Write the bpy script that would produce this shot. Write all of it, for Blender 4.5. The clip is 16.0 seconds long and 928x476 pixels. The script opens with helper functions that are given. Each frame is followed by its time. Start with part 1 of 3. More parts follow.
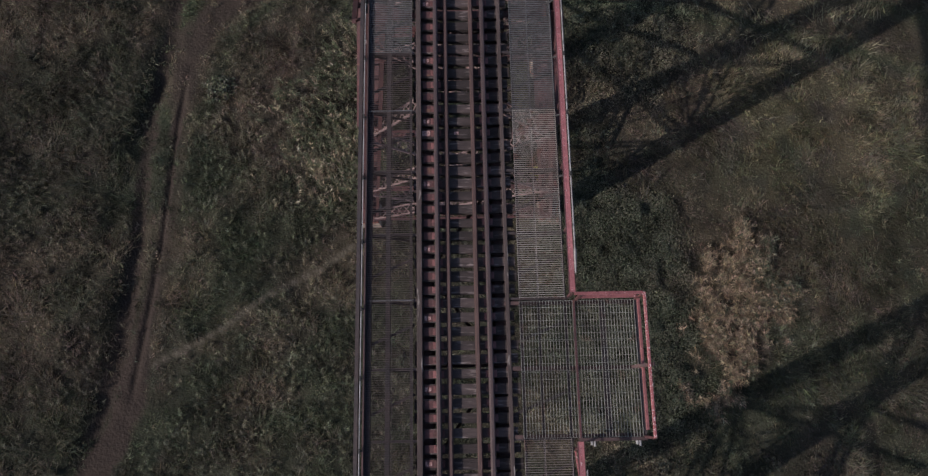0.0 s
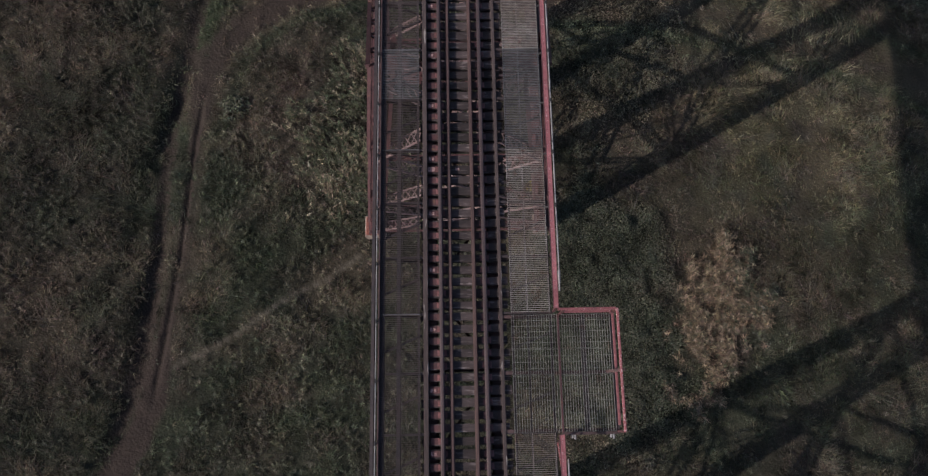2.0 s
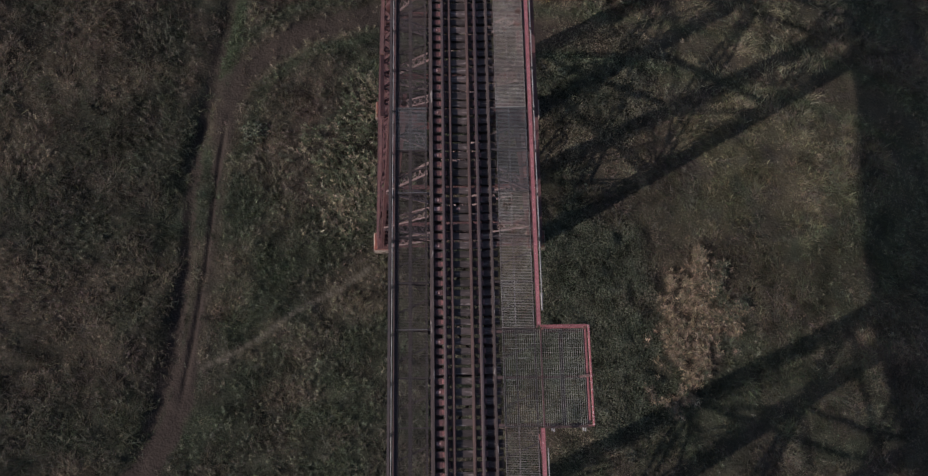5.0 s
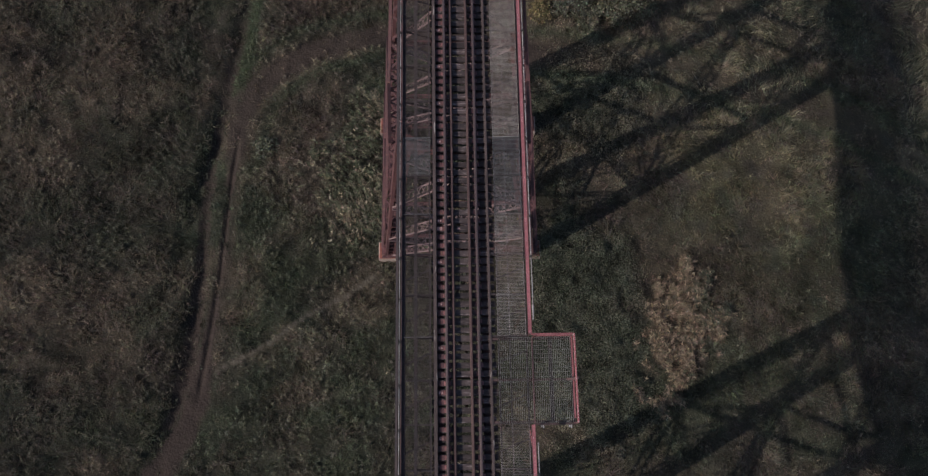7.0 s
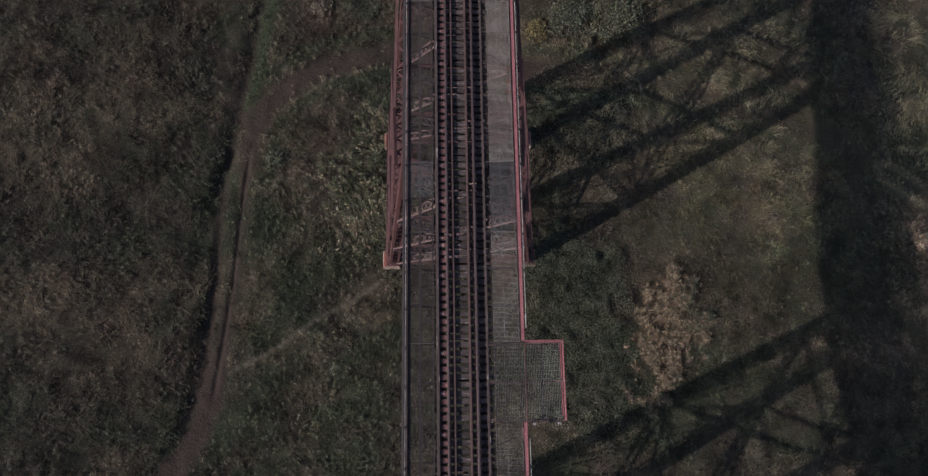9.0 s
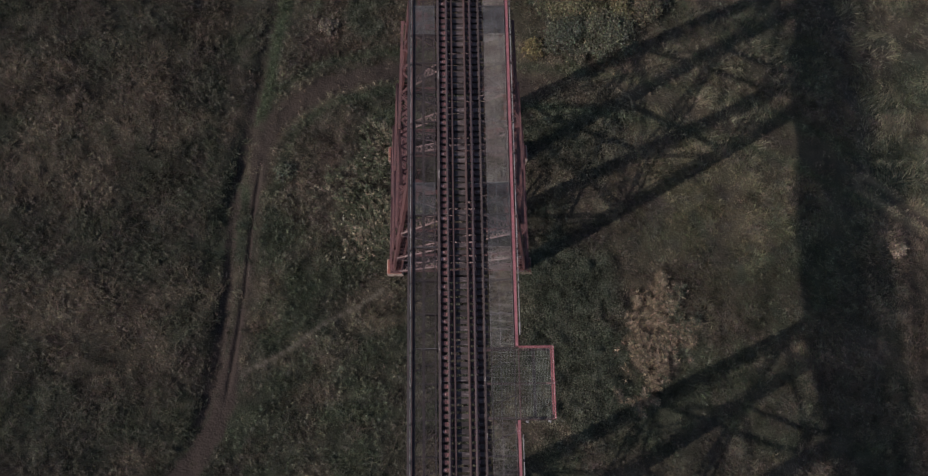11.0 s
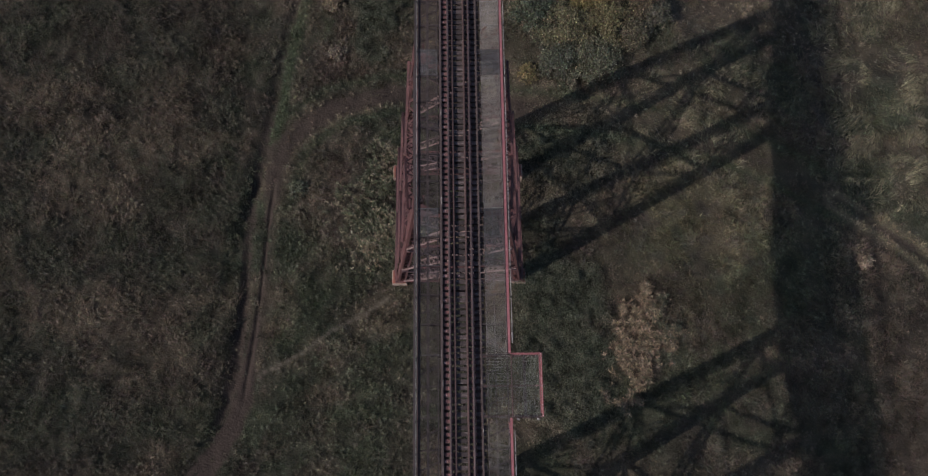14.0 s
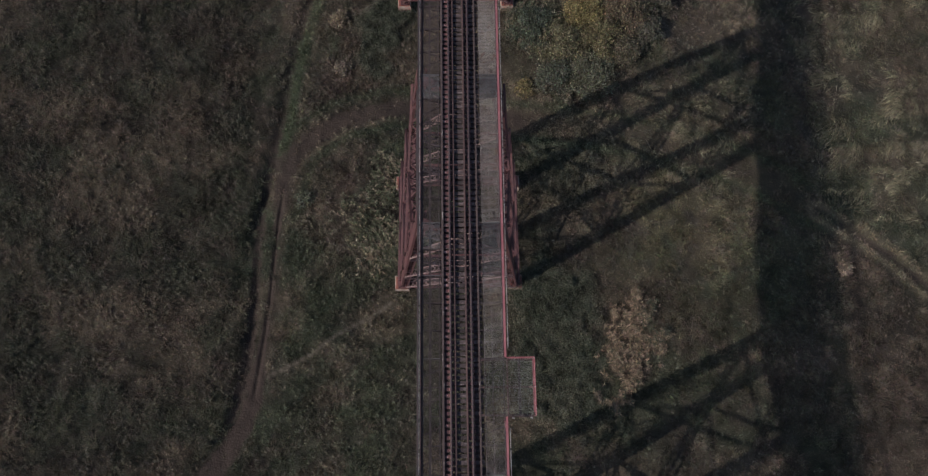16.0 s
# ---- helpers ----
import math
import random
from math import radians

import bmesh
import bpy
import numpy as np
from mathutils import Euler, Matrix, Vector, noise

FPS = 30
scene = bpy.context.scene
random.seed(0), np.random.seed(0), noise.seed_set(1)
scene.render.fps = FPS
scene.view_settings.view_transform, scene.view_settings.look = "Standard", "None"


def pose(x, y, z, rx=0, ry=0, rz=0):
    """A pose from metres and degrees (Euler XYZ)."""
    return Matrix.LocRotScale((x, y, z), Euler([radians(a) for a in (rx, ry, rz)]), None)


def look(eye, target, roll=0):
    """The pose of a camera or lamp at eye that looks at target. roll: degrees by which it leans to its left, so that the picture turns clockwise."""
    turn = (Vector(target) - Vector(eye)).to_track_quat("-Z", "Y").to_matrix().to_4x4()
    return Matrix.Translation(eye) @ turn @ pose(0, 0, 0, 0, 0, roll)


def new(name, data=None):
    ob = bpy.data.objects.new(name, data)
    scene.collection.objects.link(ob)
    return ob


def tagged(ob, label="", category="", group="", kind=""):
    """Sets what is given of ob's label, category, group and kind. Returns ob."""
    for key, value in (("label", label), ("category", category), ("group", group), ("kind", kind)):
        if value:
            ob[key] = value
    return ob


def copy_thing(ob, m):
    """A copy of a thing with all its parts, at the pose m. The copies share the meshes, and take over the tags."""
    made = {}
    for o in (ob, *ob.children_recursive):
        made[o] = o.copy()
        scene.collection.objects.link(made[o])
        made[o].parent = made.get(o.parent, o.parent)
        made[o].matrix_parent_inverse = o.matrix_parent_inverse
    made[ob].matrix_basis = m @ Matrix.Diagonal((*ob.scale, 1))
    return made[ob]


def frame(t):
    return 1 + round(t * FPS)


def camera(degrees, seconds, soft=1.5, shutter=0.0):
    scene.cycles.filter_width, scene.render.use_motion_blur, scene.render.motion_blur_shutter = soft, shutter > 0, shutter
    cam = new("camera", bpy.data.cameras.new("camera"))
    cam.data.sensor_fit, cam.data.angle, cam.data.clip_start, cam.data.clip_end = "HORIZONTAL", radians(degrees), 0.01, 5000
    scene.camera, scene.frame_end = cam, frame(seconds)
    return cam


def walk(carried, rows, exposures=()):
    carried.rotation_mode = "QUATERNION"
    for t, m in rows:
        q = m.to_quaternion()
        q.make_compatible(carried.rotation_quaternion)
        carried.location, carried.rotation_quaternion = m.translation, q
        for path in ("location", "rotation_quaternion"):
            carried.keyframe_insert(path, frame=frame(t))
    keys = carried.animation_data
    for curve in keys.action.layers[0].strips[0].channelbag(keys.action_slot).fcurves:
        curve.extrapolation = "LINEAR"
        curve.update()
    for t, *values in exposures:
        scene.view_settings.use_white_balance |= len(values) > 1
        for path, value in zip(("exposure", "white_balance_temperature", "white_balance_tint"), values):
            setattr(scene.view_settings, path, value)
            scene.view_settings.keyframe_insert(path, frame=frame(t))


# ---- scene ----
cam = camera(65.0, 16.0, soft=1.35)
# seconds, eye, turn: a drone that climbs almost straight up over the bridge
PATH = [
    (0, -0.135, 0.0, 50.624, 13.755, -0.222, -1.082),
    (2, -0.162, -0.094, 54.309, 13.768, -0.261, -1.037),
    (4, -0.189, -0.188, 58.044, 13.781, -0.299, -0.993),
    (6, -0.216, -0.282, 61.832, 13.794, -0.337, -0.949),
    (8, -0.244, -0.376, 65.674, 13.807, -0.376, -0.904),
    (10, -0.271, -0.469, 69.573, 13.821, -0.414, -0.86),
    (12, -0.298, -0.563, 73.531, 13.834, -0.452, -0.815),
    (14, -0.325, -0.657, 77.55, 13.847, -0.491, -0.771),
    (16, -0.352, -0.751, 81.632, 13.86, -0.529, -0.726),
]
walk(cam, [(t, pose(*r)) for t, *r in PATH], [(0, 0.5), (16, 0.53)])

# ---- daylight: a low clear sun from the left ----
world = bpy.data.worlds.new("sky")
scene.world = world
world.use_nodes = True
wn = world.node_tree
sky = wn.nodes.new("ShaderNodeTexSky")
sky.sky_type = "NISHITA"
sky.sun_disc = False
sky.sun_elevation = radians(32.7)
sky.sun_rotation = radians(243)
sky.air_density, sky.dust_density, sky.ozone_density = 0.8, 1.4, 0.9
wn.links.new(sky.outputs[0], wn.nodes["Background"].inputs[0])
wn.nodes["Background"].inputs[1].default_value = 0.13
sun = new("sun", bpy.data.lights.new("sun", "SUN"))
sun.data.energy, sun.data.angle, sun.data.color = 3.65, radians(0.53), (1.0, 0.92, 0.885)
sun.matrix_world = look((0, 0, 80), (41.0, 20.9, 50.5))

D = 29.5            # height of the rail heads over the meadow
rng = np.random.default_rng(7)


# ---- materials ----
def material(name, base, second=None, scale=3.0, rough=0.75, metal=0.0, wear=None, wear_at=0.62, wear_scale=9.0, bump=0.3,
             bump_scale=40.0, vary=0.0, attribute="", spec=0.3, stretch=(1, 1, 1), both=0.0, deep=0.02):
    """A worn surface: two tones by a broad noise, flecks of wear by a fine one, relief, and a shift per object."""
    m = bpy.data.materials.new(name)
    m.use_nodes = True
    t = m.node_tree
    n, l = t.nodes, t.links
    b = n["Principled BSDF"]
    b.inputs["Roughness"].default_value, b.inputs["Metallic"].default_value = rough, metal
    b.inputs["Specular IOR Level"].default_value = spec
    where = n.new("ShaderNodeNewGeometry")
    spread = n.new("ShaderNodeVectorMath")
    spread.operation = "MULTIPLY"
    spread.inputs[1].default_value = stretch
    l.new(where.outputs["Position"], spread.inputs[0])

    def wave(size, detail=4.0):
        w = n.new("ShaderNodeTexNoise")
        w.inputs["Scale"].default_value, w.inputs["Detail"].default_value = size, detail
        l.new(spread.outputs[0], w.inputs["Vector"])
        return w.outputs["Fac"]

    def mixed(fac, a, c, kind="MIX"):
        x = n.new("ShaderNodeMix")
        x.data_type, x.blend_type = "RGBA", kind
        for socket, value in ((x.inputs[0], fac), (x.inputs[6], a), (x.inputs[7], c)):
            if isinstance(value, bpy.types.NodeSocket):
                l.new(value, socket)
            elif isinstance(value, (tuple, list)):
                socket.default_value = (*value, 1)
            else:
                socket.default_value = value
        return x.outputs[2]

    def steep(value, low, high):
        r = n.new("ShaderNodeMapRange")
        r.inputs[1].default_value, r.inputs[2].default_value = low, high
        l.new(value, r.inputs[0])
        return r.outputs[0]

    colour = base
    if attribute:
        a = n.new("ShaderNodeAttribute")
        a.attribute_name = attribute
        colour = a.outputs["Color"]
    if second:
        colour = mixed(steep(wave(scale), 0.35, 0.65), colour, second)
    colour = mixed(steep(wave(scale * 7, 6), 0.3, 0.7), colour, mixed(1.0, colour, (0.62, 0.62, 0.62), "MULTIPLY"))
    if wear:
        colour = mixed(steep(wave(wear_scale, 8), wear_at, wear_at + 0.06), colour, wear)
    if vary:
        o = n.new("ShaderNodeObjectInfo")
        h = n.new("ShaderNodeHueSaturation")
        r = n.new("ShaderNodeMapRange")
        r.inputs[3].default_value, r.inputs[4].default_value = 1 - vary, 1 + vary
        l.new(o.outputs["Random"], r.inputs[0])
        l.new(r.outputs[0], h.inputs["Value"])
        l.new(colour, h.inputs["Color"])
        colour = h.outputs[0]
    if isinstance(colour, bpy.types.NodeSocket):
        l.new(colour, b.inputs["Base Color"])
    if bump:
        k = n.new("ShaderNodeBump")
        k.inputs["Strength"].default_value, k.inputs["Distance"].default_value = bump, deep
        l.new(wave(bump_scale, 5), k.inputs["Height"])
        l.new(k.outputs[0], b.inputs["Normal"])
    if both:
        s = n.new("ShaderNodeBsdfTranslucent")
        mx = n.new("ShaderNodeMixShader")
        mx.inputs[0].default_value = both
        l.new(colour, s.inputs[0])
        l.new(b.outputs[0], mx.inputs[1])
        l.new(s.outputs[0], mx.inputs[2])
        l.new(mx.outputs[0], n["Material Output"].inputs[0])
    return m


BRACE = material("weathered_red_paint", (0.185, 0.128, 0.124), (0.125, 0.078, 0.076), 0.9, 0.7, wear=(0.13, 0.07, 0.065), wear_scale=6, bump=0.1)
RED = material("red_paint", (0.088, 0.036, 0.037), (0.056, 0.026, 0.027), 0.9, 0.65, wear=(0.10, 0.05, 0.035), wear_scale=6, bump=0.15)
HAND = material("handrail_paint", (0.33, 0.125, 0.13), (0.25, 0.09, 0.095), 1.4, 0.5, wear=(0.50, 0.40, 0.38), wear_at=0.66, wear_scale=11, bump=0.15)
WORN = material("worn_rail_paint", (0.27, 0.088, 0.09), (0.22, 0.068, 0.07), 2.0, 0.55, wear=(0.42, 0.34, 0.33), wear_at=0.57, wear_scale=22, bump=0.15)
# handrail paint at about 0.6: shade put into the platform rails' colour
SHADED = material("shaded_railing_paint", (0.20, 0.072, 0.074), (0.15, 0.052, 0.054), 1.6, 0.6, wear=(0.30, 0.22, 0.21), wear_at=0.66, wear_scale=12, bump=0.15)
OXIDE = material("red_oxide_stain", (0.20, 0.068, 0.05), (0.12, 0.045, 0.036), 1.6, 0.85, wear=(0.3, 0.24, 0.2), wear_at=0.66, wear_scale=6, bump=0.3)
ZINC = material("pale_zinc_grating", (0.28, 0.28, 0.258), (0.18, 0.172, 0.155), 0.9, 0.6, 0.2, wear=(0.14, 0.1, 0.085), wear_at=0.6, wear_scale=3, bump=0.0)
SLATE = material("grey_steel_and_shade", (0.15, 0.147, 0.152), (0.10, 0.096, 0.10), 1.2, 0.7, 0.2, bump=0.0)
DARKSTEEL = material("dark_steel", (0.034, 0.028, 0.03), (0.05, 0.035, 0.034), 1.5, 0.8, bump=0.2)
DULL = material("dull_red_steel", (0.075, 0.042, 0.04), (0.05, 0.032, 0.031), 0.7, 0.8, wear=(0.05, 0.03, 0.025), bump=0.25)
RAIL = material("rail_steel", (0.10, 0.07, 0.068), (0.07, 0.048, 0.047), 1.5, 0.5, 0.4, bump=0.1, stretch=(1, 0.15, 1))
RUST = material("rusty_guard_rail", (0.085, 0.05, 0.045), (0.06, 0.036, 0.034), 1.2, 0.8, 0.1, bump=0.2, stretch=(1, 0.2, 1))
PLATE = material("red_baseplate", (0.20, 0.085, 0.082), (0.10, 0.05, 0.048), 3.0, 0.7, vary=0.25)
WOOD = material("old_sleeper_wood", (0.056, 0.041, 0.04), (0.03, 0.0225, 0.022), 1.6, 0.9, wear=(0.105, 0.084, 0.081), wear_at=0.58,
                wear_scale=5, bump=0.7, bump_scale=18, vary=0.5, stretch=(0.35, 2.2, 1))
TIMBER = material("guard_timber", (0.07, 0.05, 0.047), (0.048, 0.034, 0.032), 1.3, 0.9, bump=0.5, stretch=(2, 0.3, 1), wear=(0.2, 0.17, 0.155), wear_at=0.64, wear_scale=4)
CHALK = material("pale_paint_marks", (0.44, 0.30, 0.28), (0.28, 0.15, 0.14), 14.0, 0.8, wear=(0.10, 0.05, 0.05), wear_at=0.52, wear_scale=26, bump=0.0)
GRATE = material("galvanised_grating", (0.37, 0.34, 0.315), (0.25, 0.21, 0.192), 0.8, 0.6, 0.25, wear=(0.2, 0.13, 0.11), wear_at=0.6, wear_scale=2.5, bump=0.0)
MESH = material("dark_grating", (0.085, 0.067, 0.067), (0.055, 0.042, 0.043), 0.8, 0.7, 0.2, bump=0.0)
PIPE = material("pale_conduit", (0.33, 0.32, 0.315), (0.2, 0.18, 0.18), 2.0, 0.8, 0.0, wear=(0.24, 0.2, 0.19), wear_at=0.62, bump=0.0)
CLAMP = material("dark_clamp", (0.03, 0.028, 0.028), rough=0.7, bump=0.0)
STONE = material("pale_concrete", (0.28, 0.225, 0.185), (0.18, 0.12, 0.10), 1.2, 0.9, wear=(0.28, 0.1, 0.08), wear_at=0.58, wear_scale=3, bump=0.5)
SOIL = material("meadow_soil", (0.05, 0.05, 0.03), rough=1.0, spec=0.1, bump=0.8, bump_scale=5.0, deep=0.12, attribute="tone")
PLANT = material("meadow_growth", (0.07, 0.07, 0.04), rough=0.9, spec=0.12, bump=0.0, attribute="tone", both=0.25)
BARK = material("tree_bark", (0.10, 0.08, 0.065), (0.06, 0.05, 0.04), 4.0, 0.9, bump=0.6)


# ---- mesh helpers ----
class Mesh:
    """Collects boxes, bars and tubes into one mesh."""

    def __init__(self):
        self.v, self.f = [], []

    def bar(self, p, q, w, h, up=(0, 0, 1), edge=0.0):
        """A beam from p to q, w across and h along up, with its long edges cut by edge."""
        p, q, up = Vector(p), Vector(q), Vector(up)
        d = (q - p).normalized()
        side = d.cross(up)
        if side.length < 1e-4:
            side = d.cross(Vector((0, 1, 0)))
        side.normalize()
        up = side.cross(d).normalized()
        a, b = w / 2, h / 2
        if edge:
            e = edge
            ring = [(-a + e, -b), (a - e, -b), (a, -b + e), (a, b - e), (a - e, b), (-a + e, b), (-a, b - e), (-a, -b + e)]
        else:
            ring = [(-a, -b), (a, -b), (a, b), (-a, b)]
        return self.prism(p, q, side, up, ring)

    def prism(self, p, q, side, up, ring):
        o, n = len(self.v), len(ring)
        for c in (p, q):
            self.v += [tuple(c + side * x + up * y) for x, y in ring]
        self.f += [tuple(o + k for k in reversed(range(n))), tuple(o + n + k for k in range(n))]
        self.f += [(o + k, o + (k + 1) % n, o + n + (k + 1) % n, o + n + k) for k in range(n)]
        return self

    def profile(self, p, q, ring):
        """A section in x and z, drawn along y from p to q."""
        return self.prism(Vector(p), Vector(q), Vector((1, 0, 0)), Vector((0, 0, 1)), ring)

    def box(self, x0, x1, y0, y1, z0, z1, edge=0.0):
        return self.bar(((x0 + x1) / 2, y0, (z0 + z1) / 2), ((x0 + x1) / 2, y1, (z0 + z1) / 2), x1 - x0, z1 - z0, edge=edge)

    def tube(self, p, q, r, r2=None, sides=8):
        p, q = Vector(p), Vector(q)
        d = (q - p).normalized()
        side = d.cross(Vector((0, 0, 1)) if abs(d.z) < 0.9 else Vector((1, 0, 0))).normalized()
        up = side.cross(d)
        o = len(self.v)
        for c, rad in ((p, r), (q, r if r2 is None else r2)):
            self.v += [tuple(c + rad * (math.cos(2 * math.pi * k / sides) * side + math.sin(2 * math.pi * k / sides) * up)) for k in range(sides)]
        self.f += [tuple(o + k for k in reversed(range(sides))), tuple(o + sides + k for k in range(sides))]
        self.f += [(o + k, o + (k + 1) % sides, o + sides + (k + 1) % sides, o + sides + k) for k in range(sides)]
        return self

    def data(self, name, mat):
        me = bpy.data.meshes.new(name)
        me.from_pydata(self.v, [], self.f)
        bm = bmesh.new()
        bm.from_mesh(me)
        bmesh.ops.recalc_face_normals(bm, faces=bm.faces)
        bm.to_mesh(me)
        bm.free()
        me.materials.append(mat)
        return me


def part(name, mesh, mat, parent=None, label=""):
    """Links a mesh as one object, under a thing or a part."""
    ob = new(name, mesh.data(name, mat) if isinstance(mesh, Mesh) else mesh)
    ob.parent = parent
    if label:
        ob["label"] = label
    return ob


def lattice(m, p, q, wide, chord, up, pitch, lace=0.05, cross=False):
    """Two chords from p to q, wide apart along up, with zigzag lacing between them."""
    p, q, up = Vector(p), Vector(q), Vector(up).normalized()
    d = q - p
    n = max(2, round(d.length / pitch))
    for s in (-0.5, 0.5):
        m.bar(p + up * wide * s, q + up * wide * s, chord, chord * 1.1, up)
    for k in range(n):
        s = 0.5 if k % 2 else -0.5
        a, b = p + d * (k / n), p + d * ((k + 1) / n)
        m.bar(a + up * wide * s, b - up * wide * s, lace, lace * 0.5, up.cross(d))
        if cross:
            m.bar(a - up * wide * s, b + up * wide * s, lace, lace * 0.5, up.cross(d))
    return m


# ---- the meadow ----
def smooth(a, lo, hi):
    t = np.clip((a - lo) / (hi - lo), 0, 1)
    return t * t * (3 - 2 * t)


def lumps(x, y, size, seed):
    """Soft value noise, 0 to 1, on arrays."""
    r = np.random.default_rng(seed)
    table = r.random((64, 64))
    u, v = x / size + 17.3, y / size + 9.1
    i, j = np.floor(u).astype(int), np.floor(v).astype(int)
    a, b = u - i, v - j
    a, b = a * a * (3 - 2 * a), b * b * (3 - 2 * b)
    g = lambda p, q: table[p % 64, q % 64]
    return (g(i, j) * (1 - a) + g(i + 1, j) * a) * (1 - b) + (g(i, j + 1) * (1 - a) + g(i + 1, j + 1) * a) * b


def near(x, y, line):
    """Distance from points to a polyline."""
    best = np.full(np.shape(x), 1e9)
    for (ax, ay), (bx, by) in zip(line, line[1:]):
        dx, dy = bx - ax, by - ay
        t = np.clip(((x - ax) * dx + (y - ay) * dy) / (dx * dx + dy * dy), 0, 1)
        best = np.minimum(best, np.hypot(x - ax - t * dx, y - ay - t * dy))
    return best


def bump_at(x, y, cx, cy, rx, ry):
    return np.exp(-(((x - cx) / rx) ** 2 + ((y - cy) / ry) ** 2))


ROAD = [(-11, 78), (-16.2, 52), (-18.1, 43.8), (-19.4, 36), (-20.2, 27), (-20.9, 20.4), (-21.3, 13.7), (-21.7, 8.2), (-22.2, 4.3), (-22.6, 1.3), (-23.7, -1.2), (-25.2, -3.8), (-33, -16), (-60, -50)]
DITCH = [(-13.5, 78), (-18.0, 51), (-18.8, 47.8), (-20.3, 40.6), (-21.1, 34), (-22.0, 28.1), (-22.7, 23.0), (-23.0, 17), (-23.1, 10), (-23.6, 4.7), (-24.4, 0.5), (-25.6, -2.8), (-28, -8)]
BEND = [(-20.6, 24), (-20.1, 27.6), (-19.1, 30.2), (-16.3, 32.7), (-13.9, 34.1), (-7.9, 35.6), (0, 35.2), (7.7, 34), (15, 33), (20.9, 31.9), (26.3, 30.5), (33.6, 27.6), (42, 22.5)]
RIM = [(-20.4, 22), (-20.3, 24.7), (-19.0, 27.6), (-17.1, 30.2), (-13.6, 32.4), (-9.4, 33.9), (-5.8, 34.3)]
TRAIL = [(-21.6, 3.6), (-20.1, 4.4), (-16.2, 6.4), (-14.1, 8.1), (-12, 9.3), (-9.8, 10.3), (-7.5, 12.0)]
BRANCH = [(-22.4, 25), (-23.5, 21.4), (-24.4, 17), (-24.9, 12.8), (-26.6, 9.2), (-29.4, 6.6), (-34, 4.2)]
LANE = [(42, 22.1), (46.9, 19.4), (50.3, 16.8), (53.6, 13.7), (90, -16.4)]


def height(x, y):
    h = 2.0 * bump_at(x, y, 33, 9, 13, 12) + 1.0 * bump_at(x, y, 28, -12, 10, 13) - 0.7 * bump_at(x, y, 45, -8, 9, 13) - 0.8 * bump_at(x, y, 11, 33, 16, 9) - 0.3 * bump_at(x, y, -24, 15, 8, 30)
    h = h - 2.5 * bump_at(x, y, 39, 52, 16, 15) + 0.7 * bump_at(x, y, 36, 33, 10, 8)
    h = h - 0.9 * smooth(x, 39.5, 45.5) * smooth(y, 2, 12)
    line = sorted(DITCH, key=lambda p: p[1])
    side = np.interp(y, [p[1] for p in line], [p[0] for p in line]) - x
    bank = (0.24 + 0.25 * lumps(x, y, 4.5, 8)) * smooth(side, -0.1, 1.7) * (1 - 0.9 * smooth(side, 1.6, 10))
    h = h + bank * smooth(y, -8, -2) * (1 - 0.2 * smooth(y, 24, 32))
    h = h - (0.2 + 0.12 * lumps(x, y, 3.1, 9)) * np.exp(-((near(x, y, DITCH) - 0.25 * (lumps(x, y, 3.3, 10) - 0.5)) / (0.6 + 0.4 * bump_at(x, y, -22, 27, 5, 4))) ** 2) * smooth(y, -3, 1) * (1 - 0.3 * smooth(y, 30, 34))
    h = h - (0.15 + 0.08 * lumps(x, y, 2.2, 18)) * np.exp(-((near(x, y, ROAD) + 0.1 * (lumps(x, y, 1.9, 13) - 0.5)) / 0.2) ** 2) * smooth(-y, -27, -22) * smooth(y, 0, 4)
    h = h - 0.4 * np.exp(-((near(x, y, BRANCH) - 0.3 * (lumps(x, y, 2.7, 17) - 0.5)) / 0.7) ** 2)
    h = h - 0.22 * np.exp(-(near(x, y, LANE) / 0.4) ** 2) * smooth(x, 44, 47)
    h = h + 0.45 * smooth(-x, 24.5, 27) * lumps(x, y, 1.9, 15) * lumps(x, y, 1.0, 16)
    h = h + 0.5 * (lumps(x, y, 7, 1) - 0.5) + 0.22 * (lumps(x, y, 2.1, 2) - 0.5) + 0.14 * (lumps(x, y, 0.9, 4) - 0.5)
    return h


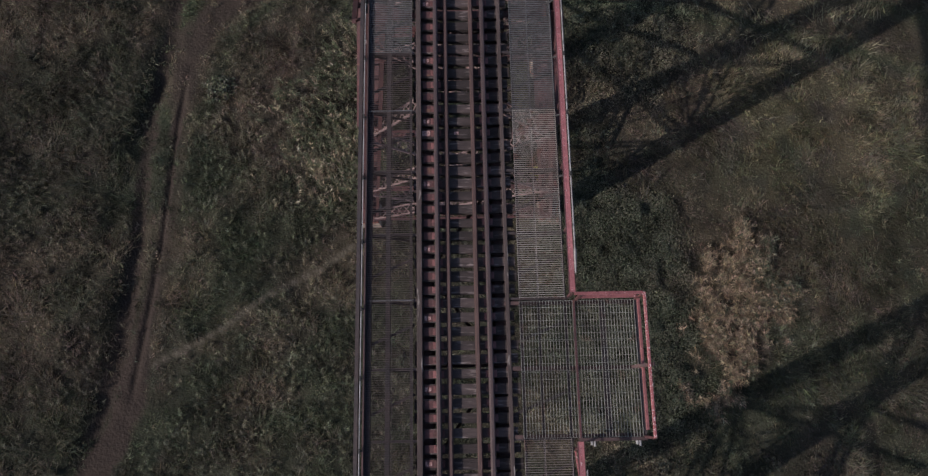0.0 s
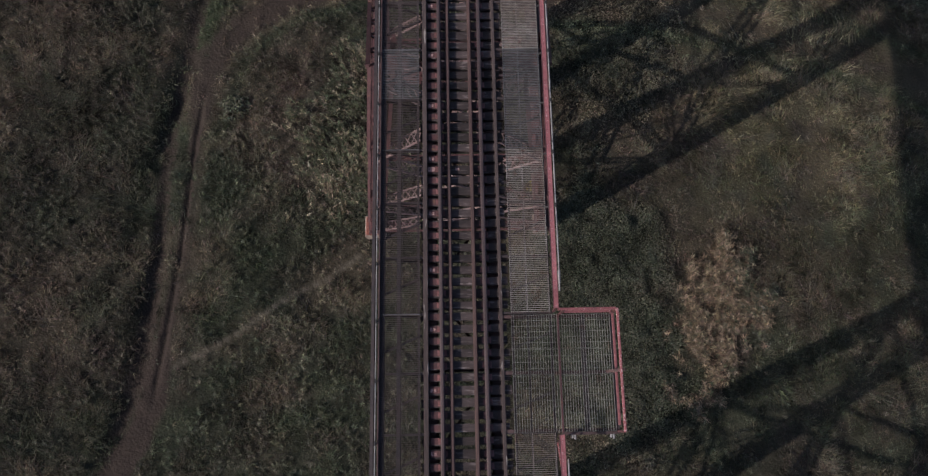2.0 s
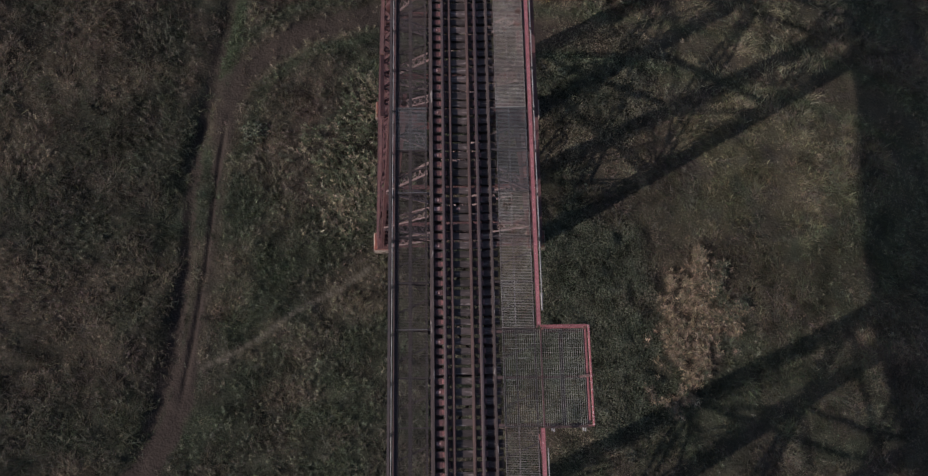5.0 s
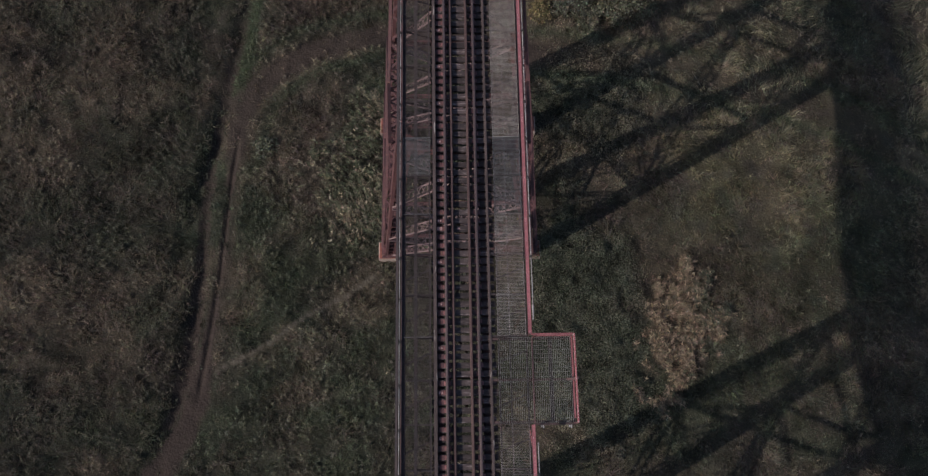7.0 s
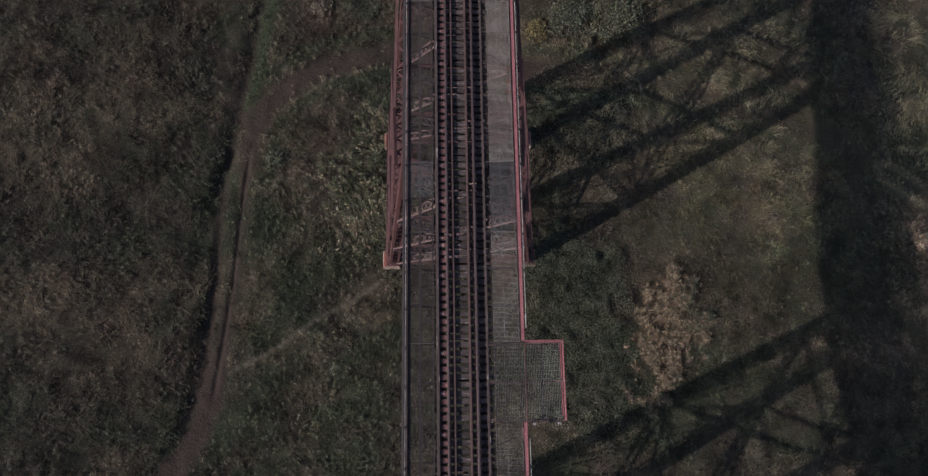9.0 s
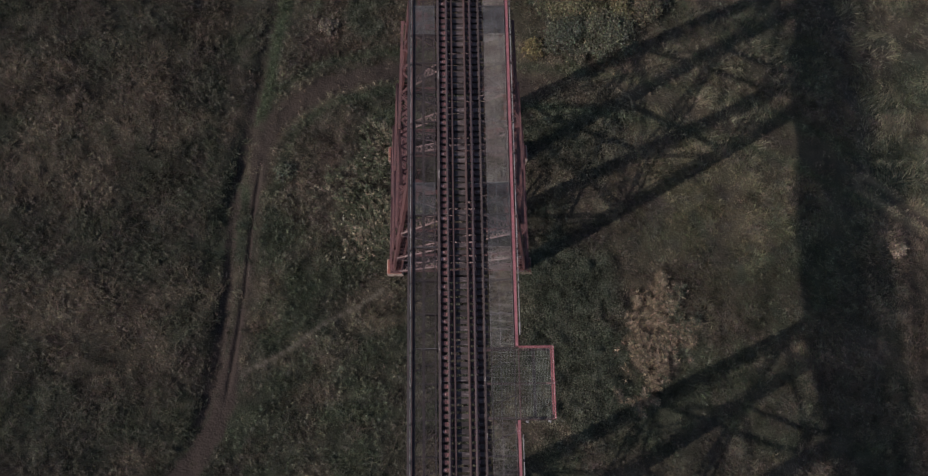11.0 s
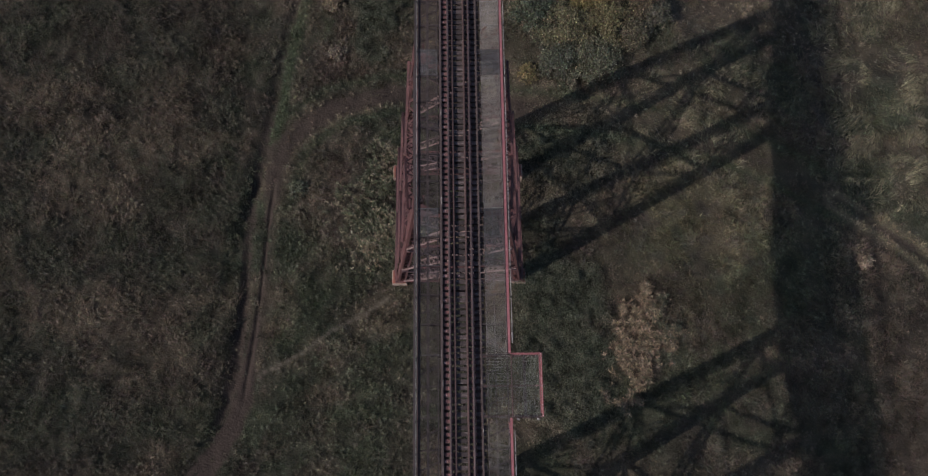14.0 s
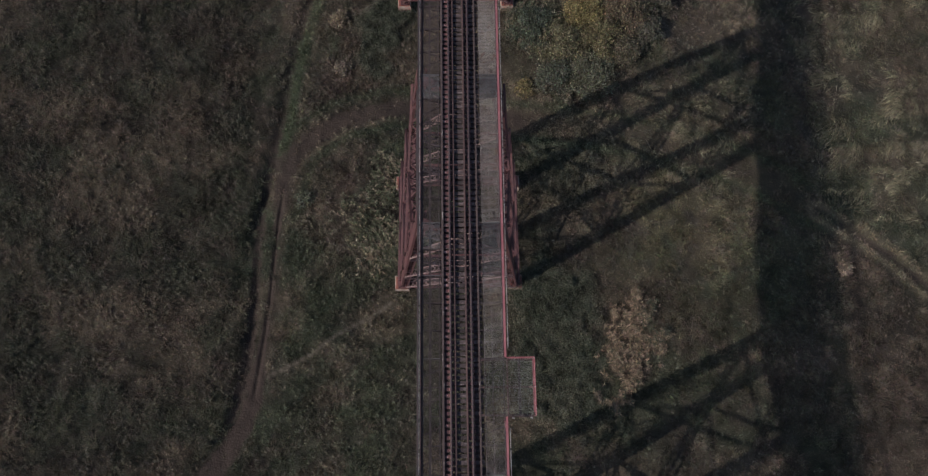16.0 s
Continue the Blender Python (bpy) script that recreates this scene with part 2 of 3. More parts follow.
def cover(x, y):
    """What grows where: bare earth and the ditch's painted shade, lush, dry, bramble, reeds; each 0 to 1."""
    wob = 0.7 * (lumps(x, y, 1.6, 5) - 0.5)
    wide = 0.12 + 0.72 * smooth(-y, -6, -2.5)
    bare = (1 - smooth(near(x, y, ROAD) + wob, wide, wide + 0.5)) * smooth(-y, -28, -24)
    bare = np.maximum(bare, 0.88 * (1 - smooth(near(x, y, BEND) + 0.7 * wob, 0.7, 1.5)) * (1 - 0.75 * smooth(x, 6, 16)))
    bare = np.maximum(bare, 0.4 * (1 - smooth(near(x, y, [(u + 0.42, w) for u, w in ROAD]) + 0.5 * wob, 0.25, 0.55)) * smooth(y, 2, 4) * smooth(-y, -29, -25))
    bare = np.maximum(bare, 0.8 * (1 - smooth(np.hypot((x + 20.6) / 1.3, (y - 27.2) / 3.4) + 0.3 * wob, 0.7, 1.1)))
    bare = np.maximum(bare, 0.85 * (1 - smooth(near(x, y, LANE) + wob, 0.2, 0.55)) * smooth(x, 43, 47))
    # ditch bottom: shade of the bank put into the colour as dark earth
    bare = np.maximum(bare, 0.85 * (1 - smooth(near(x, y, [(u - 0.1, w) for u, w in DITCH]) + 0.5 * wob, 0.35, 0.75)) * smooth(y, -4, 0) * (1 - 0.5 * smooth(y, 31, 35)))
    lush = smooth(lumps(x, y, 5, 11) + 0.8 * lumps(x, y, 1.3, 12), 0.6, 1.3)
    above = smooth(y - np.interp(x, [42, 90], [22.5, -16]), 0.5, 2.5)
    lush = np.maximum(lush, smooth(x, 42, 45) * above * smooth(lumps(x, y, 4, 26) + 1.1 * (bump_at(x, y, 51, 32.5, 30, 2.5) + bump_at(x, y, 51, 24, 30, 4)), 0.4, 0.9))
    lush = np.maximum(lush, 0.9 * np.exp(-((near(x, y, BRANCH) - 0.9) / 0.6) ** 2))
    lush = np.maximum(lush, np.exp(-((near(x, y, DITCH) - 1.1) / 0.5) ** 2) * smooth(x - np.interp(y, [-8, 0, 10, 28, 51], [-28, -24.5, -23.1, -21.6, -18]), 0, 0.4))
    dry = smooth(lumps(x, y, 6, 21) + 0.4 * lumps(x, y, 1.8, 22), 0.62, 1.05)
    dry = np.maximum(dry, 0.95 * smooth(x, 42, 45) * smooth(lumps(x, y, 3.2, 23) + 0.8 * bump_at(x, y, 51, 29, 30, 1.6) - 0.8 * bump_at(x, y, 51, 32.5, 30, 2), 0.3, 0.7) * smooth(y, 26, 30))
    dry = np.maximum(dry, 0.9 * bump_at(x, y, 27, 36, 6, 5) * smooth(lumps(x, y, 1.5, 24), 0.3, 0.6))
    dry = dry * (1 - 0.8 * bump_at(x, y, 33, 17, 5, 7))
    edge = 2.4 * (lumps(x, y, 4.6, 30) - 0.5) + 1.6 * (lumps(x, y, 1.7, 31) - 0.5)
    bramble = smooth(1 - np.hypot((x - 11) / 6.0, (y - 7.5) / 10.5) + 0.3 * edge, 0.0, 0.5)
    bramble = np.maximum(bramble, smooth(1 - np.hypot((x - 12) / 6.5, (y - 27) / 7) + 0.4 * edge, 0.0, 0.5) * 0.7)
    bramble = np.maximum(bramble, smooth(1 - np.hypot((x + 9) / 4.2, (y - 46) / 7) + 0.35 * edge, 0.0, 0.5))
    thick = smooth(1 - np.hypot((x - 15.5) / 9.5, (y - 45.5) / 8) + 0.4 * edge, 0.0, 0.4)
    bramble = np.maximum(bramble, 0.6 * thick)
    bramble = np.maximum(bramble, smooth(bump_at(x, y, 7.2, 13.6, 1.7, 1.7), 0.1, 0.5))
    weeds = smooth(1 - np.hypot((x + 9.2) / 4.8, (y - 22.5) / 9) + 0.4 * edge, 0.0, 0.4)
    weeds = np.maximum(weeds, 0.7 * thick)
    reeds = smooth(1 - np.hypot((x - 19.0 - 0.2 * (y - 7)) / 2.85, (y - 7.2) / 5.1) + 0.3 * edge + 0.8 * (lumps(x, y, 0.9, 33) - 0.5), 0.0, 0.3)
    return bare, lush, dry, bramble, weeds, reeds


OLIVE, GREEN, STRAW, BROWN = np.array((0.080, 0.080, 0.054)), np.array((0.062, 0.081, 0.045)), np.array((0.165, 0.138, 0.092)), np.array((0.096, 0.073, 0.056))
EARTH_AND_SHADE, DARK = np.array((0.035, 0.0262, 0.022)), np.array((0.044, 0.053, 0.034))


def blend(a, b, t):
    return a * (1 - t[:, None]) + b * t[:, None]


def tones(x, y):
    bare, lush, dry, bramble, weeds, reeds = cover(x, y)
    c = blend(np.tile(OLIVE, (len(x), 1)), BROWN, 0.42 * smooth(lumps(x, y, 4.3, 41) + 0.8 * lumps(x, y, 1.1, 42), 0.5, 1.25))
    c = blend(c, GREEN, (0.55 - 0.2 * smooth(-x, 24, 28)) * lush)
    c = blend(c, GREEN, 0.42 * smooth(x, -21, -19) * smooth(-x, 3, 7) * smooth(-y, -26, -8) * (0.4 + 0.6 * smooth(lumps(x, y, 2.4, 43), 0.25, 0.7)))
    c = blend(c, GREEN * 1.1, 0.75 * bump_at(x, y, 31.5, 12.5, 5, 5) * smooth(lumps(x, y, 1.6, 44), 0.2, 0.7))
    c = blend(c, np.array((0.125, 0.118, 0.062)), 0.75 * bump_at(x, y, 26, 22, 11, 12) * smooth(lumps(x, y, 1.0, 46) + 0.5 * lumps(x, y, 3, 47), 0.4, 0.95))
    c = blend(c, np.array((0.15, 0.142, 0.082)), 0.7 * bump_at(x, y, 24, 31, 9, 5.5) * smooth(lumps(x, y, 0.9, 49) + 0.5 * lumps(x, y, 2.5, 50), 0.4, 0.9))
    c = blend(c, BROWN * (1.0, 0.97, 0.95), 0.65 * np.maximum(bump_at(x, y, -13.5, 25, 3.2, 6), bump_at(x, y, -12.5, 41, 5, 5)) * smooth(lumps(x, y, 1.8, 76), 0.1, 0.6))
    c = blend(c, STRAW, 0.62 * dry)
    c = blend(c, DARK, 0.85 * bramble)
    c = blend(c, np.array((0.088, 0.085, 0.06)), 0.6 * weeds)
    c = blend(c, np.array((0.12, 0.10, 0.075)), 0.7 * reeds)
    c = blend(c, BROWN * (0.9, 0.95, 0.9), 0.5 * smooth(x, 42, 45) * (1 - smooth(y - np.interp(x, [42, 90], [22.5, -16]), -2.5, -0.5)))
    c = c * (0.83 - 0.13 * smooth(-x, 22, 25) + 0.17 * smooth(x, 14, 22) * smooth(y, 10, 20) - 0.12 * smooth(0.6 * lumps(x, y, 4, 71) + 0.8 * lumps(x, y, 1.2, 72), 0.6, 1.0) + 0.55 * (lumps(x, y, 0.8, 73) - 0.5) * (1 - 0.45 * smooth(-x, 22, 25)) + 0.2 * (lumps(x, y, 1.9, 74) - 0.5))[:, None]
    c = blend(c, np.array((0.2, 0.184, 0.132)), np.exp(-((near(x, y, TRAIL) + 0.06 * lumps(x, y, 0.8, 48)) / 0.16) ** 2))
    verge = np.exp(-((near(x, y, ROAD) - 0.75) / 0.3) ** 2) * smooth(x - np.interp(y, [-4, 1, 4, 14, 27, 44], [-25, -22.6, -22.2, -21.3, -20.2, -18]), 0, 0.3)
    c = blend(c, np.array((0.13, 0.118, 0.075)), 0.75 * verge * smooth(lumps(x, y, 1.6, 45), 0.15, 0.6))
    c = blend(c, np.array((0.165, 0.15, 0.095)), 0.9 * np.exp(-((near(x, y, RIM) + 0.15 * lumps(x, y, 0.9, 75)) / 0.22) ** 2))
    c = blend(c, GREEN, 0.6 * np.exp(-((near(x, y, BEND) - 2.3) / 0.6) ** 2))
    c = blend(c, np.array((0.068, 0.095, 0.048)), 0.6 * np.exp(-((near(x, y, [(u + 1.0, w) for u, w in DITCH]) - 0.2) / 0.55) ** 2) * smooth(y, 26, 30))
    c = blend(c, np.array((0.19, 0.172, 0.105)), 0.95 * np.exp(-((near(x, y, LANE) - 0.95) / 0.45) ** 2))
    return c * (1.06, 0.985, 1.07), bare


def coloured(me, colours):
    a = me.color_attributes.new("tone", "FLOAT_COLOR", "POINT")
    a.data.foreach_set("color", np.c_[colours, np.ones(len(colours))].astype(np.float32).ravel())


def sheet(xs, ys):
    gx, gy = np.meshgrid(xs, ys)
    x, y = gx.ravel(), gy.ravel()
    near_in = bump_at(x, y, 0, 20, 400, 400)
    z = height(x, y) * near_in
    nx, ny = len(xs), len(ys)
    k = (np.arange(ny - 1)[:, None] * nx + np.arange(nx - 1)).ravel()
    me = bpy.data.meshes.new("ground")
    me.from_pydata(np.c_[x, y, z].tolist(), [], np.c_[k, k + 1, k + nx + 1, k + nx].tolist())
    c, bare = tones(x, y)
    coloured(me, blend(c * 0.42, EARTH_AND_SHADE, bare))
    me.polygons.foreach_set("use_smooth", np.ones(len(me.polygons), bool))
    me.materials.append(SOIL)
    return me


far = 70 * 1.25 ** np.arange(1, 17)
xs = np.r_[-far[::-1], np.arange(-70, -27.1, 0.4), np.arange(-27, -16, 0.11), np.arange(-15.8, 0, 0.2), np.arange(0, 70.1, 0.4), far]
ys = np.r_[-far[::-1] + 55, np.arange(-15, 21.9, 0.4), np.arange(22, 38, 0.2), np.arange(38, 60.1, 0.4), far - 5]
tagged(new("ground", sheet(xs, ys)), "rough autumn meadow with dirt tracks and a shallow ditch", "ground", kind="structure")


def blades(name, x, y, base, tall, wide, lean, colours, label, category, stray=0.9):
    """Many single leaves of grass in one mesh: a thin leaning triangle for each."""
    n = len(x)
    a = 9 * lumps(x, y, 3.0, 81) + rng.normal(0, stray, n)
    b = rng.random(n) * 2 * np.pi
    dx, dy = np.cos(a), np.sin(a)
    reach = tall * lean * (0.3 + rng.random(n))
    px, py = x, y
    v = np.empty((n, 3, 3))
    wx, wy = -np.sin(b) * wide / 2, np.cos(b) * wide / 2
    v[:, 0] = np.c_[px - wx, py - wy, base]
    v[:, 1] = np.c_[px + wx, py + wy, base]
    v[:, 2] = np.c_[px + dx * reach, py + dy * reach, base + tall * (1 - 0.25 * np.minimum(lean, 1.0))]
    f = 3 * np.arange(n)[:, None] + [0, 1, 2]
    return raw(name, v.reshape(-1, 3), f, np.repeat(colours, 3, 0), label, category)


def raw(name, v, f, colours, label, category):
    me = bpy.data.meshes.new(name)
    me.vertices.add(len(v))
    me.vertices.foreach_set("co", v.astype(np.float32).ravel())
    me.loops.add(f.size)
    me.loops.foreach_set("vertex_index", f.astype(np.int32).ravel())
    me.polygons.add(len(f))
    me.polygons.foreach_set("loop_start", np.arange(0, f.size, f.shape[1], dtype=np.int32))
    me.update(calc_edges=True)
    coloured(me, colours)
    me.materials.append(PLANT)
    return tagged(new(name, me), label, category, kind="stuff")


def leaves(x, y, z, size, colours, name, label, category):
    """Small tilted four-sided leaves."""
    n = len(x)
    a, t = rng.random(n) * 2 * np.pi, rng.normal(0, 0.55, n)
    u = np.c_[np.cos(a), np.sin(a), np.sin(t)] * size[:, None]
    w = np.c_[-np.sin(a), np.cos(a), rng.normal(0, 0.5, n)] * size[:, None] * 0.55
    c = np.c_[x, y, z]
    v = np.stack([c - u, c - w, c + u, c + w], 1).reshape(-1, 3)
    f = 4 * np.arange(n)[:, None] + [0, 1, 2, 3]
    return raw(name, v, f, np.repeat(colours, 4, 0), label, category)


def scatter(n, x0, x1, y0, y1):
    return rng.uniform(x0, x1, n), rng.uniform(y0, y1, n)


def jitter(c, amount, hue=0.08):
    return np.clip(c * rng.lognormal(0, amount, (len(c), 1)) * rng.lognormal(0, hue, c.shape), 0.006, 0.6)


# meadow grass in tufts, thin on the tracks
tx, ty = scatter(230000, -64, 64, -12, 56)
bare, lush, dry, bramble, weeds, reeds = cover(tx, ty)
keep = rng.random(len(tx)) > 0.96 * bare
tx, ty = tx[keep], ty[keep]
c, _ = tones(tx, ty)
c = jitter(c * 1.12, 0.2, 0.06)
per = 6
gx, gy = np.repeat(tx, per) + rng.normal(0, 0.10, per * len(tx)), np.repeat(ty, per) + rng.normal(0, 0.10, per * len(tx))
clump = smooth(lumps(tx, ty, 0.75, 51) + 0.6 * (lumps(tx, ty, 2.6, 52) - 0.5), 0.35, 0.95)
tuft = np.repeat((0.09 + 0.36 * clump + 0.15 * rng.random(len(tx)) ** 4), per) * (1 - 0.75 * np.exp(-(near(gx, gy, TRAIL) / 0.3) ** 2)) * (1 - 0.55 * np.exp(-(near(gx, gy, BEND) / 1.6) ** 2)) * (1 + 0.3 * smooth(-gx, 25, 28))
blades("meadow_grass", gx, gy, height(gx, gy) - 0.03, tuft * rng.uniform(0.6, 1.2, len(gx)), rng.uniform(0.045, 0.095, len(gx)), 1.7,
       jitter(np.repeat(c, per, 0), 0.14, 0.05), "rough uncut meadow grass, olive and brown", "grass")
def plants(name, x, y, tall, colours, tips, per, length, wide, lean, label, category):
    """Single tall plants: each a leaning stem set with narrow leaves all round, and a paler head."""
    n = len(x)
    a = 5 * lumps(x, y, 5.0, 81) + rng.normal(0, 0.7, n)
    k = np.repeat(np.arange(n), per)
    m = len(k)
    u = rng.random(m) ** 0.7
    rise = u * tall[k]
    b = rng.random(m) * 2 * np.pi
    reach = length[k] * (1.15 - 0.7 * u) * rng.uniform(0.5, 1.3, m)
    px, py = x[k] + np.cos(a[k]) * lean * rise + rng.normal(0, 0.03, m), y[k] + np.sin(a[k]) * lean * rise + rng.normal(0, 0.03, m)
    pz = height(x, y)[k] + rise
    dx, dy = np.cos(b) + 0.5 * np.cos(a[k]), np.sin(b) + 0.5 * np.sin(a[k])
    w = wide * rng.uniform(0.6, 1.3, m) / 2
    v = np.empty((m, 3, 3))
    v[:, 0] = np.c_[px - np.sin(b) * w, py + np.cos(b) * w, pz]
    v[:, 1] = np.c_[px + np.sin(b) * w, py - np.cos(b) * w, pz]
    v[:, 2] = np.c_[px + dx * reach, py + dy * reach, pz + reach * rng.uniform(-0.1, 0.9, m)]
    c = jitter(np.where((u > 0.78)[:, None], tips[k], colours[k]), 0.36, 0.05)
    return raw(name, v.reshape(-1, 3), 3 * np.arange(m)[:, None] + [0, 1, 2], np.repeat(c, 3, 0), label, category)


# dry reeds, leaning every way
rx, ry = scatter(26000, 12, 28, -2, 17)
keep = rng.random(len(rx)) < cover(rx, ry)[5] * (0.12 + 0.88 * smooth(lumps(rx, ry, 0.9, 34), 0.25, 0.65))
rx, ry = rx[keep], ry[keep]
greener = (rng.random(len(rx)) < 0.12 + 0.6 * smooth(rx - 0.2 * ry, 17.6, 19.5) * smooth(ry, 6, 9))[:, None]
straw = jitter(np.where(greener, (0.082, 0.083, 0.056), np.where(rng.random((len(rx), 1)) < 0.35, (0.085, 0.062, 0.044), (0.235, 0.178, 0.122))), 0.2, 0.04)
plants("dry_reeds", rx, ry, rng.uniform(0.3, 1.0, len(rx)), straw, straw * 1.15, 20, rng.uniform(0.25, 0.6, len(rx)), 0.032, 0.6,
       "stand of tall dry straw-coloured reeds", "reeds")
# tall grey-green weeds in loose stands
wx, wy = scatter(130000, -62, 62, -10, 54)
k = cover(wx, wy)
stand = np.maximum(k[4] * (0.35 + 0.65 * smooth(lumps(wx, wy, 1.2, 95), 0.3, 0.6)), 0.10 * smooth(lumps(wx, wy, 2.4, 91) * lumps(wx, wy, 7, 92), 0.2, 0.5) + 0.02 + 0.24 * smooth(-wx, 23.5, 25.5) * smooth(lumps(wx, wy, 1.7, 96), 0.35, 0.6) + 0.14 * smooth(wx, -20.5, -19) * smooth(-wx, 4, 7))
keep = rng.random(len(wx)) < stand * (1 - k[0]) * (1 - k[5]) * smooth(near(wx, wy, TRAIL), 0.18, 0.5)
wx, wy = wx[keep], wy[keep]
thick_here = smooth(cover(wx, wy)[4], 0.1, 0.5)
kind_of = (rng.random(len(wx)) + 0.7 * (lumps(wx, wy, 2.2, 93) - 0.5))[:, None]
weed_tone = np.where(kind_of < 0.22, (0.16, 0.13, 0.09), np.where(kind_of < 0.75, (0.09, 0.096, 0.06), (0.064, 0.068, 0.044)))
weed_tone = blend(tones(wx, wy)[0] * 1.1, weed_tone, thick_here)
head = blend(weed_tone * 1.05, np.where(kind_of < 0.4, np.array((0.24, 0.2, 0.14)), weed_tone * 1.25), thick_here)
plants("tall_weeds", wx, wy, rng.uniform(0.35, 0.7, len(wx)) * (1 + 1.0 * thick_here), jitter(weed_tone, 0.2, 0.04), jitter(head, 0.2, 0.04), 20, rng.uniform(0.2, 0.4, len(wx)) * (1 + 0.2 * thick_here), 0.045, 0.45,
       "loose stands of tall grey-green weeds in the meadow", "weeds")
# long pale grass laid over by the wind
sx, sy = np.concatenate([scatter(14000, 21, 35, 26, 40), scatter(60000, 43, 64, 21, 54)], axis=1)
pale_here = np.where(sx < 40, bump_at(sx, sy, 28, 32.5, 5.5, 5), 0.35 + 0.65 * cover(sx, sy)[2])
keep = rng.random(len(sx)) < pale_here * smooth(lumps(sx, sy, 1.4, 97), 0.25, 0.65) * (1 - cover(sx, sy)[0])
sx, sy = sx[keep], sy[keep]
blades("straw_grass", sx, sy, height(sx, sy), rng.uniform(0.35, 0.85, len(sx)), rng.uniform(0.04, 0.08, len(sx)), 1.3,
       jitter(np.tile((0.155, 0.142, 0.094), (len(sx), 1)), 0.4, 0.05), "long pale straw grass laid over by the wind", "grass", 0.35)
# brambles as leafy mounds
bx, by = scatter(1400000, -18, 26, -5, 55)
k = cover(bx, by)
keep = rng.random(len(bx)) < np.maximum(k[3], 0.12 * k[4]) * (0.15 + 0.85 * lumps(bx, by, 0.8, 61))
bx, by = bx[keep], by[keep]
k = cover(bx, by)
mound = (0.25 + 1.3 * lumps(bx, by, 1.9, 62) * lumps(bx, by, 0.8, 63)) * smooth(np.maximum(k[3], k[4]), 0, 0.7) + 1.0 * bump_at(bx, by, 7.2, 13.4, 1.2, 1.3) + 0.8 * bump_at(bx, by, 7.4, 25.2, 1.0, 1.0)
c, _ = tones(bx, by)
leaves(bx, by, height(bx, by) + mound * (1 - 0.5 * rng.random(len(bx)) ** 2), rng.uniform(0.03, 0.08, len(bx)), jitter(c * 1.55, 0.26, 0.05),
       "bramble_thicket", "low thicket of dark green brambles and weeds", "bushes")


def bush(name, x, y, r, tall, n, colour, label, category):
    """A shrub: forked tapered stems and a crown of many small leaves in uneven clumps."""
    g = float(height(np.array([x]), np.array([y]))[0])
    thing = new(name)
    thing.location = (x, y, g)
    tips = []
    for k in range(9):
        a = 2 * math.pi * k / 9 + rng.random() * 0.5
        stem = Mesh()
        mid = Vector((math.cos(a) * r * 0.28, math.sin(a) * r * 0.28, tall * 0.4))
        stem.tube((math.cos(a) * 0.1, math.sin(a) * 0.1, -0.1), mid, 0.07, 0.045, 6)
        for j in range(8):
            b = a + rng.normal(0, 0.6)
            d = r * rng.uniform(0.15, 1.1)
            tip = Vector((math.cos(b) * d, math.sin(b) * d, tall * (1 - 0.5 * (d / r) ** 2) * rng.uniform(0.75, 1.0)))
            stem.tube(mid, tip, 0.04, 0.012, 5)
            tips.append(tip)
        part("stem", stem, BARK, thing)
    tips = np.array(tips)
    pick = rng.integers(0, len(tips), n)
    p = tips[pick] + rng.normal(0, 1, (n, 3)) * np.array((0.12, 0.12, 0.07)) * r
    col = jitter(np.tile(np.array(colour) * (1.0, 1.0, 1.1), (n, 1)) * rng.uniform(0.6, 1.35, len(tips))[pick][:, None], 0.4)
    crown = leaves(p[:, 0], p[:, 1], p[:, 2], rng.uniform(0.05, 0.12, n), col, "crown", "", "")
    crown.parent = thing
    del crown["kind"]
    return tagged(thing, label, category)


